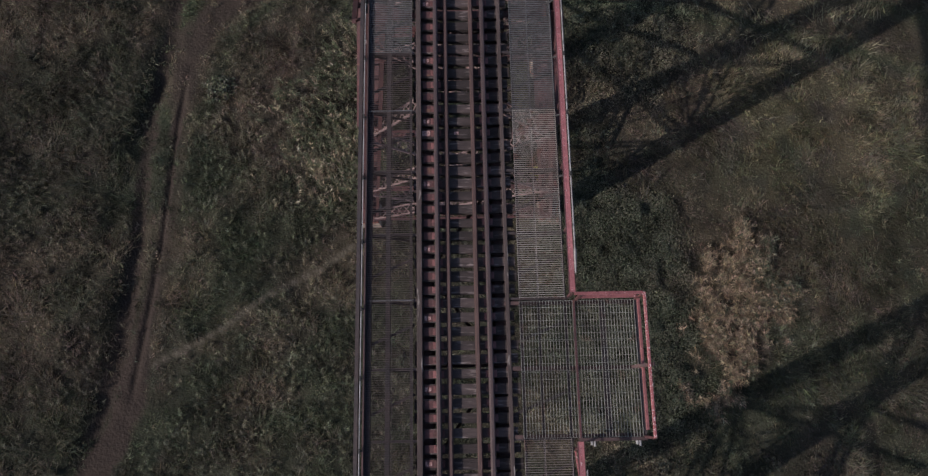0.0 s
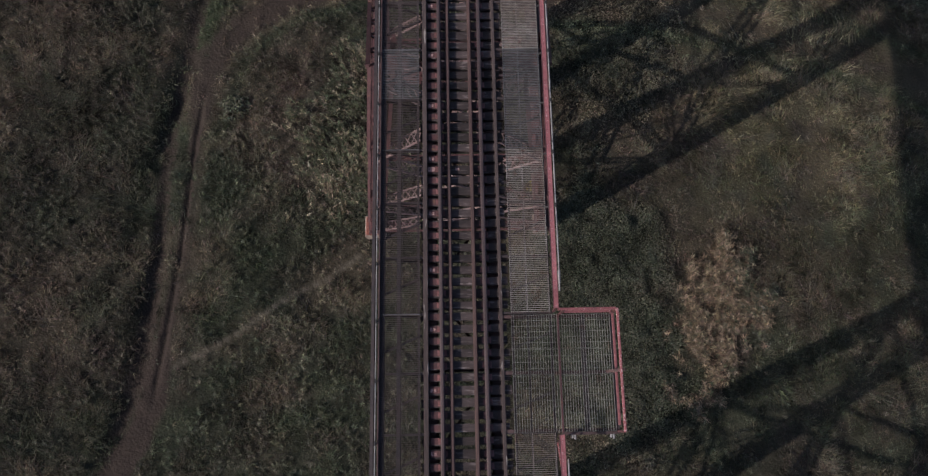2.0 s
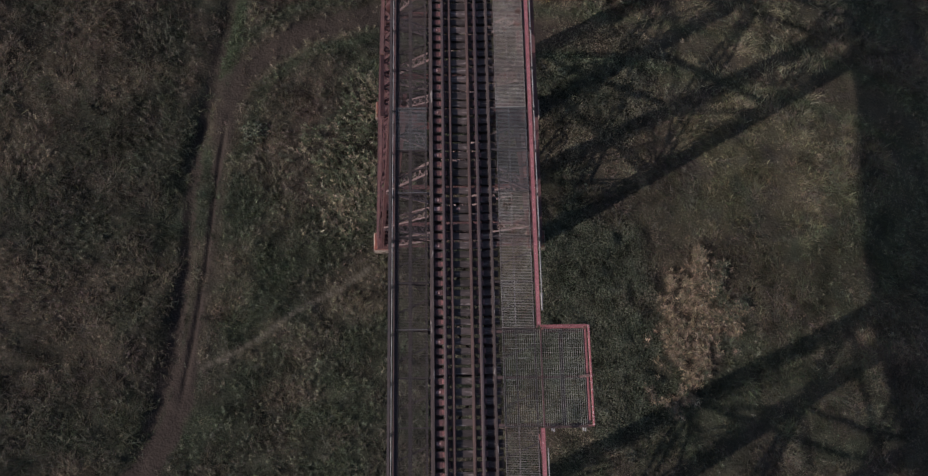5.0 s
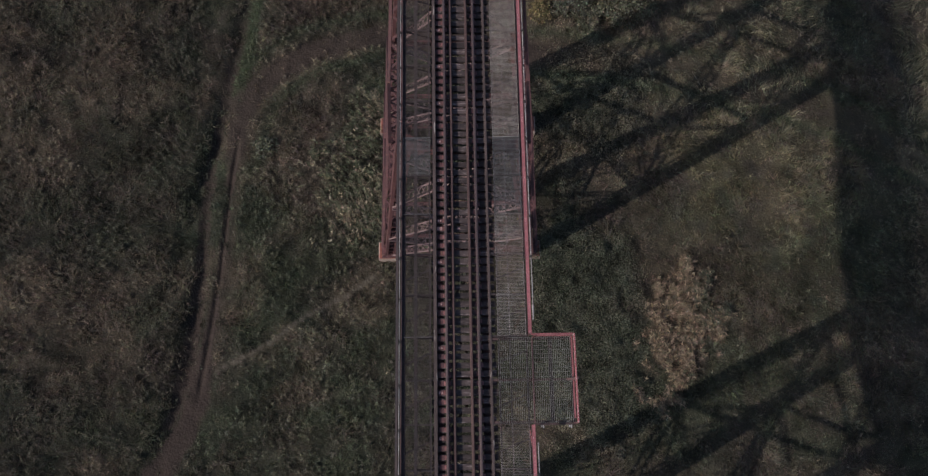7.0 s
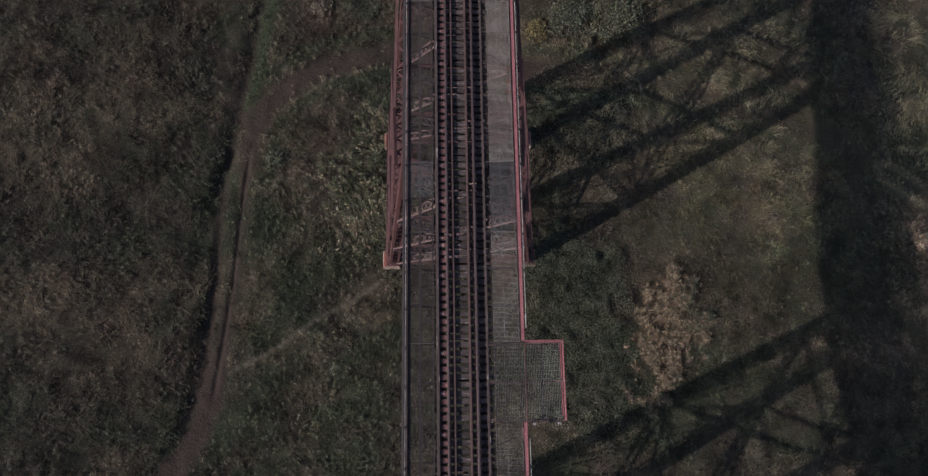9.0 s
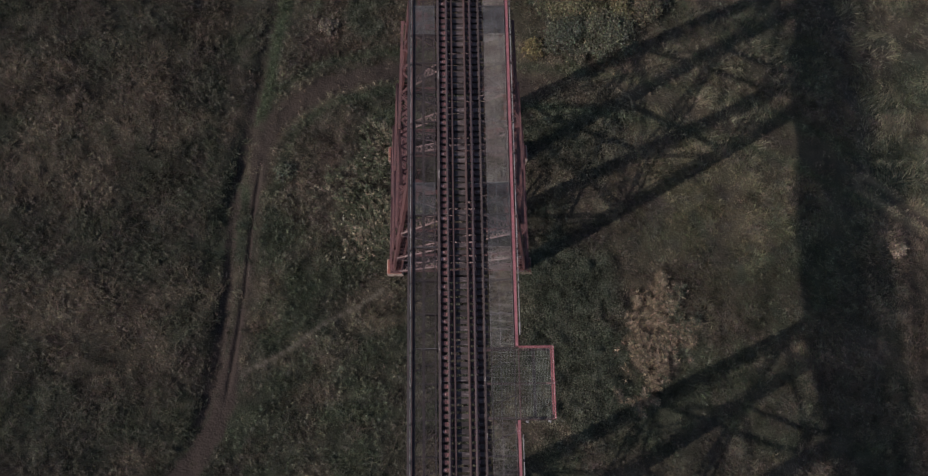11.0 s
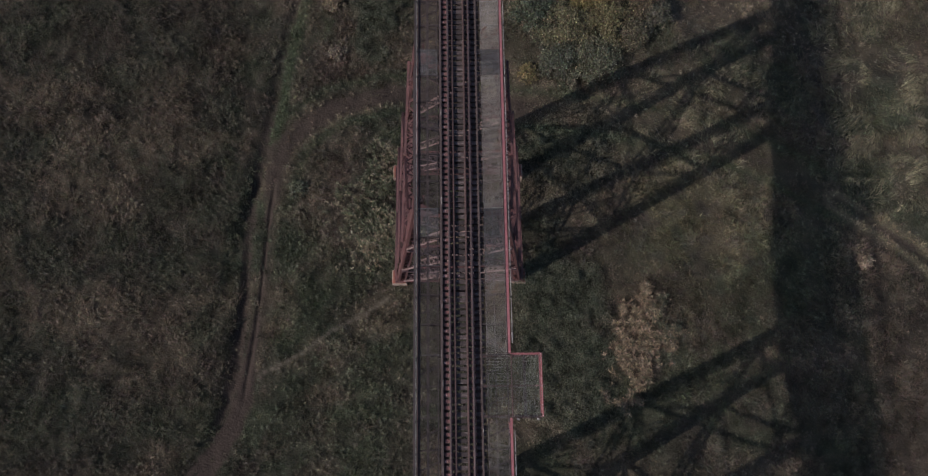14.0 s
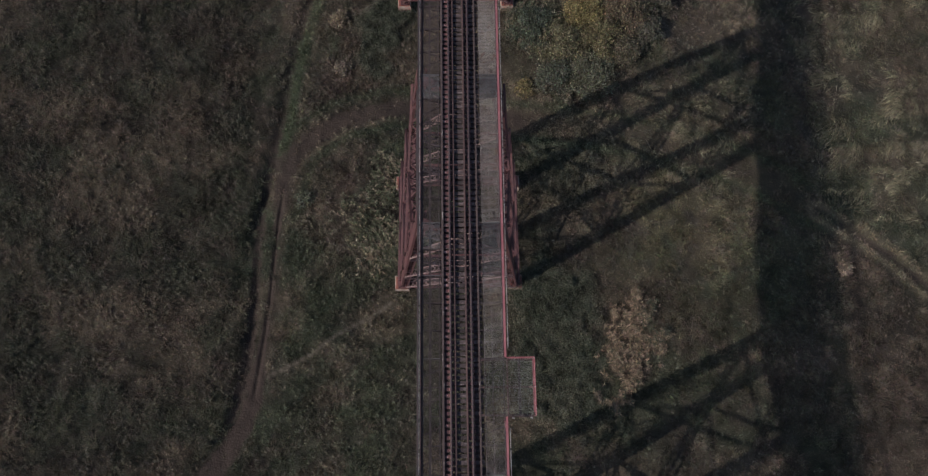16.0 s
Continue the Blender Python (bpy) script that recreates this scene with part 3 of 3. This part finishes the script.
SHRUBS = [
    (19.8, 48.6, 3.6, 3.0, 11000, (0.125, 0.10, 0.06), "wide shrub with thinning brown and yellow leaves"),
    (16.3, 48.4, 2.9, 2.8, 8500, (0.165, 0.138, 0.06), "shrub with yellow autumn leaves in the thicket"),
    (17.6, 44.6, 2.8, 2.3, 8000, (0.135, 0.118, 0.06), "shrub with fading yellow-brown leaves in the thicket"),
    (13.1, 44.0, 2.8, 2.2, 8000, (0.13, 0.118, 0.065), "shrub with brownish olive leaves beside the viaduct"),
    (20.4, 43.0, 2.0, 1.8, 4500, (0.11, 0.098, 0.06), "shrub with brown leaves in the thicket"),
    (16.5, 39.6, 2.9, 1.7, 7500, (0.10, 0.10, 0.062), "low olive shrub in the thicket"),
    (12.2, 39.8, 2.3, 1.5, 5500, (0.085, 0.09, 0.06), "low grey-green shrub near the tower"),
    (9.2, 46.3, 2.6, 1.9, 6000, (0.07, 0.08, 0.052), "dark green shrub close beside the viaduct"),
    (8.3, 38.2, 1.1, 1.0, 1200, (0.16, 0.13, 0.06), "small shrub with orange-yellow leaves near the tower"),
    (23.6, 45.5, 2.2, 1.6, 4000, (0.09, 0.085, 0.058), "thin grey-green shrub on the meadow"),
    (44.4, 15.4, 0.9, 0.7, 700, (0.26, 0.20, 0.13), "small dry tan bush beside the lane"),
    (-14.4, 47.4, 1.2, 0.9, 1100, (0.15, 0.12, 0.075), "small thin shrub with tan leaves on the meadow"),
    (-13.8, 40.7, 1.1, 0.8, 900, (0.14, 0.115, 0.08), "small dry brown shrub on the meadow"),
    (-17.9, 24.3, 1.0, 0.7, 900, (0.092, 0.096, 0.06), "small grey-green bush beside the dirt track"),
    (6.0, 17.0, 0.6, 0.9, 500, (0.17, 0.15, 0.04), "small yellow-leaved shrub at the foot of the tower"),
    (24.5, 51.5, 3.0, 2.2, 7000, (0.095, 0.088, 0.058), "brownish shrub on the meadow"),
]
for x, y, size, tall, n, colour, label in SHRUBS:
    bush("shrub", x, y, size, tall, n, colour, label, "shrub")


# ---- viaduct: steel towers ----
LEVELS = [D - 2.7, D - 12.4, D - 21.2, 1.45]


def leg_x(z):
    """Half the tower's width at a height: the legs spread downwards."""
    return 3.15 + (D - 1.2 - z) * (6.35 - 3.15) / (D - 1.2 - 1.4)


def tower(y0, y1):
    thing = new("viaduct_tower")
    for s in (-1, 1):
        for y in (y0, y1):
            m = Mesh()
            top, foot = Vector((s * leg_x(D - 1.2), 0, D - 1.2)), Vector((s * leg_x(1.35), 0, 1.35))
            for k, flange in ((-0.12, 0.22), (0.62, 0.13)):
                u = Vector((-s * k, y, 0))
                if k < 0:
                    m.bar(top + u, foot + u, 1.2, 0.03, (1, 0, 0))
                else:
                    lattice(m, top + u, foot + u, 1.1, 0.12, (0, 1, 0), 1.1, 0.16)
                for face in (-0.6, 0.6):
                    v = Vector((-s * (k + (flange / 2 - 0.02) * (1 if k < 0 else -1)), y + face, 0))
                    m.bar(top + v, foot + v, 0.03, flange, (1, 0, 0))
            n = 20
            for k in range(n):
                a = top.lerp(foot, (k + 0.5) / n)
                for face in (-0.595, 0.595):
                    m.bar(a + Vector((s * 0.1, y + face, 0)), a + Vector((-s * 0.6, y + face, 0)), 0.02, 0.13)
            part("leg", m, RED, thing)
            foot_block = Mesh().box(s * 6.35 - 0.45, s * 6.35 + 0.45, y - 0.68, y + 0.62, 1.2, 1.4, 0.03)
            foot_block.box(s * 6.35 - 0.28, s * 6.35 + 0.28, y - 0.5, y + 0.5, 1.38, 1.9, 0.03)
            part("shoe", foot_block, RED, thing)
    for y in (y0, y1):
        face = y - 0.47
        for k, z in enumerate(LEVELS[:-1]):
            x = leg_x(z)
            part("strut", lattice(Mesh(), (-x, face, z), (x, face, z), 0.5, 0.09, (0, 0, 1), 0.5, 0.06, True), RED, thing)
            lo = LEVELS[k + 1] + (0.6 if k == 2 else 0)
            xl = leg_x(lo)
            for s in (-1, 1):
                part("brace", lattice(Mesh(), (s * x, face + 0.06 * s, z), (-s * xl, face + 0.06 * s, lo), 0.62, 0.085, (0, 1, 0), 0.55, 0.05, True), BRACE, thing)
        x = leg_x(2.3)
        part("strut", lattice(Mesh(), (-x, face, 2.3), (x, face, 2.3), 0.55, 0.10, (0, 1, 0), 0.55, 0.07, True), RED, thing)
        for s in (-1, 1):
            plate = Mesh()
            plate.prism(Vector((0, 0, D - 1.30)), Vector((0, 0, D - 1.26)), Vector((1, 0, 0)), Vector((0, 1, 0)), [(s * 3.0, y - 0.95), (s * 1.35, y - 0.75), (s * 1.35, y - 0.55), (s * 3.0, y + 0.1)][::s])
            part("gusset_plate", plate, RED, thing)
    for s in (-1, 1):
        for k, z in enumerate(LEVELS):
            z = z + (0.7 if k == 3 else 0)
            x = s * leg_x(z)
            beam = lattice(Mesh(), (x, y0, z), (x, y1, z), 0.46, 0.09, (1, 0, 0), 0.55, 0.05) if k else Mesh().bar((x, y0, z), (x, y1, z), 0.14, 0.3)
            part("strut", beam, RED if k else DARKSTEEL, thing)
            if k < 3:
                lo = LEVELS[k + 1] + (0.8 if k == 2 else 0)
                for a, b in ((y0, y1), (y1, y0)):
                    part("brace", lattice(Mesh(), (x, a, z), (s * leg_x(lo), b, lo), 0.85, 0.17, (1, 0, 0), 0.85, 0.125), RED, thing)
    return tagged(thing, "red painted riveted steel lattice tower of a railway viaduct", "bridge tower", "viaduct towers")


def pedestal(x, y):
    g = float(height(np.array([x]), np.array([y]))[0]) - 0.4
    m = Mesh().box(-0.78, 0.78, -0.78, 0.78, 0, 1.35 - 0.15 - g - 0.2, 0.06)
    ob = part("tower_pedestal", m, STONE)
    ob.location = (x, y, g)
    part("cap", Mesh().box(-0.69, 0.69, -0.69, 0.69, 0.99 - g, 1.2 - g, 0.04), OXIDE, ob, "red stained cap slab")
    return tagged(ob, "pale concrete pedestal stained with red paint under a tower leg", "pedestal", "tower pedestals")


BENTS = [(14.0, 25.8), (-22.7, -10.9), (49.4, 61.2)]
first = tower(*BENTS[0])
for y0, _ in BENTS[1:]:
    copy_thing(first, pose(0, y0 - BENTS[0][0], 0))
for pair in BENTS:
    for y in pair:
        for s in (-1, 1):
            pedestal(s * 6.35, y)

# ---- viaduct: main girders, span by span ----
EDGES = [-45.0, -22.7, -10.9, 14.0, 25.8, 49.4, 61.2, 84.8]


def girder_span(y0, y1, deep):
    thing = new("girder_span")
    y0, y1 = y0 + 0.03, y1 - 0.03
    top = D - 0.47
    for s in (-1, 1):
        x = s * 1.15
        m = Mesh().box(x - 0.012, x + 0.012, y0, y1, top - deep, top)
        m.box(x - 0.2, x + 0.2, y0, y1, top - 0.035, top - 0.001).box(x - 0.2, x + 0.2, y0, y1, top - deep - 0.03, top - deep + 0.005)
        k = y0 + 0.5
        while k < y1:
            m.box(x - 0.13, x + 0.13, k, k + 0.02, top - deep + 0.01, top - 0.04)
            k += 1.475
        part("main_girder", m, DULL, thing)
    n = max(2, round((y1 - y0) / 2.95))
    for k in range(n):
        a, b = y0 + (y1 - y0) * k / n, y0 + (y1 - y0) * (k + 1) / n
        s = 1 if k % 2 else -1
        part("cross_brace", Mesh().bar((-1.13 * s, a, top - deep + 0.15), (1.13 * s, b, top - deep + 0.15), 0.1, 0.1), DULL, thing)
        part("cross_frame", Mesh().bar((-1.13, b - 0.1, top - 0.3), (1.13, b - 0.1, top - 0.3), 0.09, 0.12), DULL, thing)
    return tagged(thing, "dull red steel plate girder span under the track", "bridge girder", "girder spans")


for y0, y1 in zip(EDGES, EDGES[1:]):
    girder_span(y0, y1, 2.3)

# ---- track ----
Y0, Y1, STEP = -45.0, 78.9, 0.4135
track = tagged(new("railway_track"), "single railway track on old wooden sleepers with inner guard rails", "railway track")
HEAD = [(-0.036, 0), (-0.036, -0.035), (-0.009, -0.045), (-0.009, -0.23), (-0.075, -0.25), (-0.075, -0.269), (0.075, -0.269), (0.075, -0.25), (0.009, -0.23), (0.009, -0.045), (0.036, -0.035), (0.036, 0)]
for x in (-0.755, 0.755):
    part("rail", Mesh().profile((x, Y0, D), (x, Y1, D), HEAD), RAIL, track, "brown steel running rail")
for x in (-0.435, 0.39):
    part("guard_rail", Mesh().profile((x, Y0, D - 0.07), (x, Y1, D - 0.07), [(u, w * 0.74) for u, w in HEAD]), RUST, track, "rusty inner guard rail")
part("guard_timber", Mesh().box(-1.38, -1.22, Y0, Y1, D - 0.285, D - 0.14, 0.012), TIMBER, track, "long weathered timber kerb")
part("guard_timber", Mesh().box(1.235, 1.35, Y0, Y1, D - 0.285, D - 0.14, 0.012), TIMBER, track, "long weathered timber kerb")

# ---- walkways ----
BAY = 2.0


def grating(x0, x1, length, pitch, wide, deep, ties, along=False):
    m = Mesh()
    if along:
        n = round((x1 - x0) / pitch)
        for k in range(n + 1):
            x = x0 + (x1 - x0) * k / n
            m.box(x - wide / 2, x + wide / 2, 0.01, length - 0.01, -deep, 0)
        for y in ties:
            m.box(x0, x1, y - wide / 3, y + wide / 3, -deep - 0.004, -0.006)
    else:
        n = round(length / pitch)
        for k in range(n):
            y = (k + 0.5) * length / n
            m.box(x0, x1, y - wide / 2, y + wide / 2, -deep, 0)
        for x in ties:
            m.box(x - wide / 2, x + wide / 2, 0.01, length - 0.01, -deep - 0.004, -0.003)
    return m


def walkway(s, name, label, inner, outer, top, mat, skip, pitch, wide):
    thing = tagged(new(name), label, "walkway", kind="structure")
    a, b = sorted((s * inner, s * outer))
    ties = [a + 0.01, a + 0.43 * (b - a), b - 0.01] if s > 0 else [a + 0.01, a + 0.55 * (b - a), b - 0.01]
    me = grating(a, b, BAY, pitch, wide, 0.03 if s < 0 else 0.045, ties).data("grating", mat)
    # same pitch; thicker bars, their colour darkened for the shade seen through them
    close = grating(a, b, BAY, pitch, wide * 1.25, 0.05, ties).data("grating", SLATE)
    bracket = Mesh().bar((s * 1.2, 0, top - 0.13), (s * (outer + 0.1), 0, top - 0.13), 0.07, 0.14)
    bracket.bar((s * 1.3, 0, top - 1.0), (s * (outer - 0.1), 0, top - 0.2), 0.06, 0.06)
    bracket = bracket.data("bracket", DARKSTEEL)
    k = 3.34 - BAY * round((3.34 - Y0) / BAY)
    i = 0
    while k < Y1:
        if not any(lo - 0.1 < k < hi - 0.1 for lo, hi in skip):
            shade_bay = round((k - 3.34) / BAY) in ((3, 4, 10, 17, -6, 24) if s > 0 else (4, 10, 16, 23))
            ob = part("grating", close if shade_bay else me, mat, thing, "dark grating panel with shade from below in its tone" if shade_bay else "")
            ob.location = (0, k, top + 0.002 * (i % 3))
        if round((k - 3.34) / BAY) in ((5, 12, 18, -4) if s > 0 else (0, 3, 5, 11, 16)):
            part("joint_strip", Mesh().box(a, b, k - (0.011 if s > 0 else 0.008), k + (0.011 if s > 0 else 0.008), top - 0.01, top + 0.008), ZINC if s > 0 else SLATE, thing, "zinc strip over a panel joint" if s > 0 else "grey strip over a panel joint")
        ob = part("bracket", bracket, DARKSTEEL, thing)
        ob.location = (0, k, 0)
        k += BAY
        i += 1
    for x, w, d in ((inner + 0.05, 0.07, 0.1), ((inner + outer) / 2 + (0.05 if s < 0 else -0.1), 0.14 if s < 0 else 0.05, 0.12), (outer - (0.06 if s < 0 else 0), 0.17 if s < 0 else 0.07, 0.12)):
        part("stringer", Mesh().box(s * x - w / 2, s * x + w / 2, Y0, Y1, top - 0.06 - d, top - 0.045), DARKSTEEL, thing)
    y = 3.34 - BAY * 20 + 0.7
    while y < Y1 - 1:
        part("diagonal", Mesh().bar((min(s * 1.45, s * (outer - 0.05)), y, top - 0.2), (max(s * 1.45, s * (outer - 0.05)), y + 0.6, top - 0.2), 0.075, 0.06), DARKSTEEL, thing)
        y += BAY
    return thing


left = walkway(-1, "walkway_west", "narrow steel grating walkway with dark bars beside the track", 1.5, 2.86, D - 0.12, MESH, [], 0.0675, 0.0065)
right = walkway(1, "walkway_east", "narrow galvanised steel grating walkway beside the track", 1.63, 2.98, D - 0.12, GRATE, [(-0.66, 3.36)], 0.0675, 0.008)
part("edge_beam", Mesh().box(-3.17, -3.06, Y0, Y1, D - 0.42, D - 0.10), DARKSTEEL, left)
part("edge_beam", Mesh().box(-2.93, -2.88, Y0, Y1, D - 0.2, D - 0.06), DULL, left)


def conduit(x, z, y0, y1, r, label):
    thing = tagged(new("conduit"), label, "pipe")
    part("pipe", Mesh().tube((x, y0, z), (x, y1, z), r, sides=10), PIPE, thing)
    me = Mesh().box(x - r * 1.6, x + r * 1.6, -0.07, 0.07, z - r * 1.6, z + r * 1.6, 0.006).bar((x, 0, z), (math.copysign(2.92, x), 0, D - 0.22), 0.05, 0.05).data("clamp", CLAMP)
    y = 5.1 - BAY * round((5.1 - y0) / BAY) + BAY
    while y < y1 - 0.3:
        part("clamp", me, CLAMP, thing).location = (0, y, 0)
        y += BAY
    return thing


conduit(-2.99, D + 0.03, Y0, Y1, 0.015, "pale grey conduit clamped along the walkway edge")
conduit(3.32, D + 0.12, 4.3, Y1, 0.021, "pale grey conduit clamped outside the handrail")
part("end_sleeve", Mesh().tube((3.32, 4.05, D + 0.02), (3.32, 4.75, D + 0.12), 0.022, 0.05, 10), PIPE, bpy.data.objects["conduit.001"], "pale tapered end sleeve")
conduit(3.32, D + 0.12, Y0, -1.5, 0.021, "pale grey conduit clamped outside the handrail")


def handrail(y0, y1):
    thing = tagged(new("handrail"), "faded red steel handrail along the grating walkway", "railing", "walkway handrails")
    z = D + 0.98
    m = Mesh().box(2.965, 3.125, y0, y1, z - 0.02, z, 0.006)
    rail = part("top_rail", m, HAND, thing)
    for x in (2.958, 3.122):
        part("lip", Mesh().box(x, x + 0.014, y0, y1, z - 0.085, z + 0.012), RED, rail)
    part("seam", Mesh().box(3.028, 3.042, y0, y1, z - 0.004, z + 0.008), WORN, rail)
    part("middle_rail", Mesh().box(3.06, 3.085, y0, y1, D + 0.42, D + 0.47), RED, thing)
    me = Mesh().box(3.06, 3.13, -0.03, 0.03, -0.4, 0.96).data("post", RED)
    y = y0 + 0.06
    while y < y1:
        part("post", me, RED, thing).location = (0, y, D)
        y += BAY
    return thing


handrail(3.32, Y1)
south = handrail(Y0, -0.72)
part("brace", Mesh().bar((2.9, -0.95, D + 0.9), (2.98, -1.75, D + 0.94), 0.035, 0.05).bar((2.98, -1.75, D + 0.94), (3.05, -1.78, D + 0.94), 0.035, 0.05), WORN, south)

# ---- refuge platform beside the walkway ----
platform = tagged(new("refuge_platform"), "square steel refuge platform with grating floor and red railing", "platform")
PX0, PX1, PY0, PY1, PZ = 1.63, 5.12, -0.66, 3.27, D - 0.115
rows = [(PY0, 1.2), (1.2, 2.09), (2.09, PY1)]
for x0, x1 in ((PX0, 3.19), (3.27, 5.0)):
    for y0, y1 in rows:
        count = round((y1 - y0) / 0.2)
        ties = [0.02 + (y1 - y0 - 0.04) * k / count for k in range(count + 1)]
        me = grating(x0, x1, y1 - y0, 0.088, 0.0065, 0.04, ties, True).data("grating", ZINC)
        part("grating", me, ZINC, platform).location = (0, y0, PZ)
for x, w in ((4.08, 0.17), (5.07, 0.10), (3.23, 0.05)):
    part("beam", Mesh().box(x - w / 2, x + w / 2, PY0, PY1, PZ - 0.24, PZ - 0.045 if x != 3.23 else PZ + 0.03), RED if x == 3.23 else DARKSTEEL, platform)
for y in (PY0 + 0.06, 1.3, PY1 - 0.06):
    part("beam", Mesh().box(1.2, 5.02, y - 0.05, y + 0.05, PZ - 0.3, PZ - 0.06), DULL, platform)
part("end_beam", Mesh().box(3.2, 5.1, PY0 - 0.09, PY0, PZ - 0.25, PZ + 0.02), DULL, platform)
for x in (3.58, 4.86):
    part("fitting", Mesh().box(x - 0.07, x - 0.01, PY0 - 0.2, PY0 - 0.085, PZ - 0.1, PZ - 0.02, 0.01).box(x + 0.02, x + 0.07, PY0 - 0.24, PY0 - 0.085, PZ - 0.1, PZ - 0.03, 0.01), PIPE, platform, "small pale bolted fitting")
part("top_rail", Mesh().box(5.03, 5.11, PY0, PY1 + 0.03, D + 0.86, D + 0.92, 0.01), WORN, platform, "worn red top rail with bare patches")
part("lower_rail", Mesh().box(5.0, 5.08, PY0 + 0.2, PY1 - 0.05, D + 0.22, D + 0.3, 0.01), SHADED, platform)
part("top_rail", Mesh().box(3.1, 5.03, PY1 - 0.02, PY1 + 0.06, D + 0.86, D + 0.92, 0.01), SHADED, platform)
part("lower_rail", Mesh().box(3.3, 5.0, PY1 - 0.02, PY1 + 0.08, D + 0.22, D + 0.3, 0.01), SHADED, platform)
for x, y in ((5.06, PY1), (5.06, 1.28), (5.06, PY0), (3.3, PY1)):
    part("post", Mesh().box(x - 0.035, x + 0.035, y - 0.035, y + 0.035, PZ - 0.1, D + 0.87), RED, platform)
part("bracket", Mesh().bar((4.72, 1.27, D + 0.28), (5.2, 1.3, D + 0.9), 0.09, 0.05), DULL, platform)

# ---- sleepers, each with its two baseplates ----
def sleeper_mesh(seed):
    r = np.random.default_rng(seed)
    m = Mesh().box(-1.45 + r.normal(0, 0.03), 1.56 + r.normal(0, 0.03), -0.138 + r.normal(0, 0.012), 0.138 + r.normal(0, 0.012), -0.183, 0, 0.014)
    return m.data("sleeper", WOOD)


SLEEPERS = [sleeper_mesh(k) for k in range(8)]
m = Mesh().box(-0.17, 0.15, -0.1, 0.1, 0, 0.014)
for u in (-0.13, 0.12):
    for w in (-0.055, 0.055):
        m.tube((u, w, 0.01), (u, w, 0.05), 0.018, sides=6)
BASE = m.data("baseplate", PLATE)
SPREAD = Mesh().box(-0.23, 0.0, -0.105, 0.105, 0, 0.006).data("end_plate", RED)


def bar_mark(x0, x1, y0, y1):
    return Mesh().box(x0, x1, y0, y1, 0, 0.003).data("paint_mark", CHALK)


MARKS = [bar_mark(-0.10, -0.02, -0.07, 0.06), bar_mark(0.01, 0.08, -0.06, 0.05)]
BROAD = [bar_mark(-1.43, -1.385, -0.09, 0.09), bar_mark(-1.2, -0.95, -0.08, 0.085)] + [bar_mark(-0.2, -0.06, -0.05, 0.04)]
n = int((Y1 - Y0) / STEP)
big = round((8.63 - Y0) / STEP)
for k in range(n):
    y = Y0 + 8.63 % STEP + k * STEP - (Y0 % STEP)
    s = part("sleeper", SLEEPERS[k % 8 if k % 3 else (k * 5 + 1) % 8], WOOD, track)
    s.location, s.rotation_euler = (0, y, D - 0.286), (0, 0, rng.normal(0, 0.008))
    for x in (-0.755, 0.755):
        b = part("baseplate", BASE, PLATE, s)
        b.location, b.rotation_euler = (x, 0, 0.001), (0, 0, 0 if x < 0 else math.pi)
    part("end_plate", SPREAD, RED, s).location = (-0.935, 0, 0.001)
    if k == big - 1:
        for me in BROAD:
            part("paint_mark", me, CHALK, s).location = (0, 0, 0.008)
    if (k - big) % 5 == 0:
        for me in MARKS:
            part("paint_mark", me, CHALK, s).location = (-1.06, 0, 0.008)
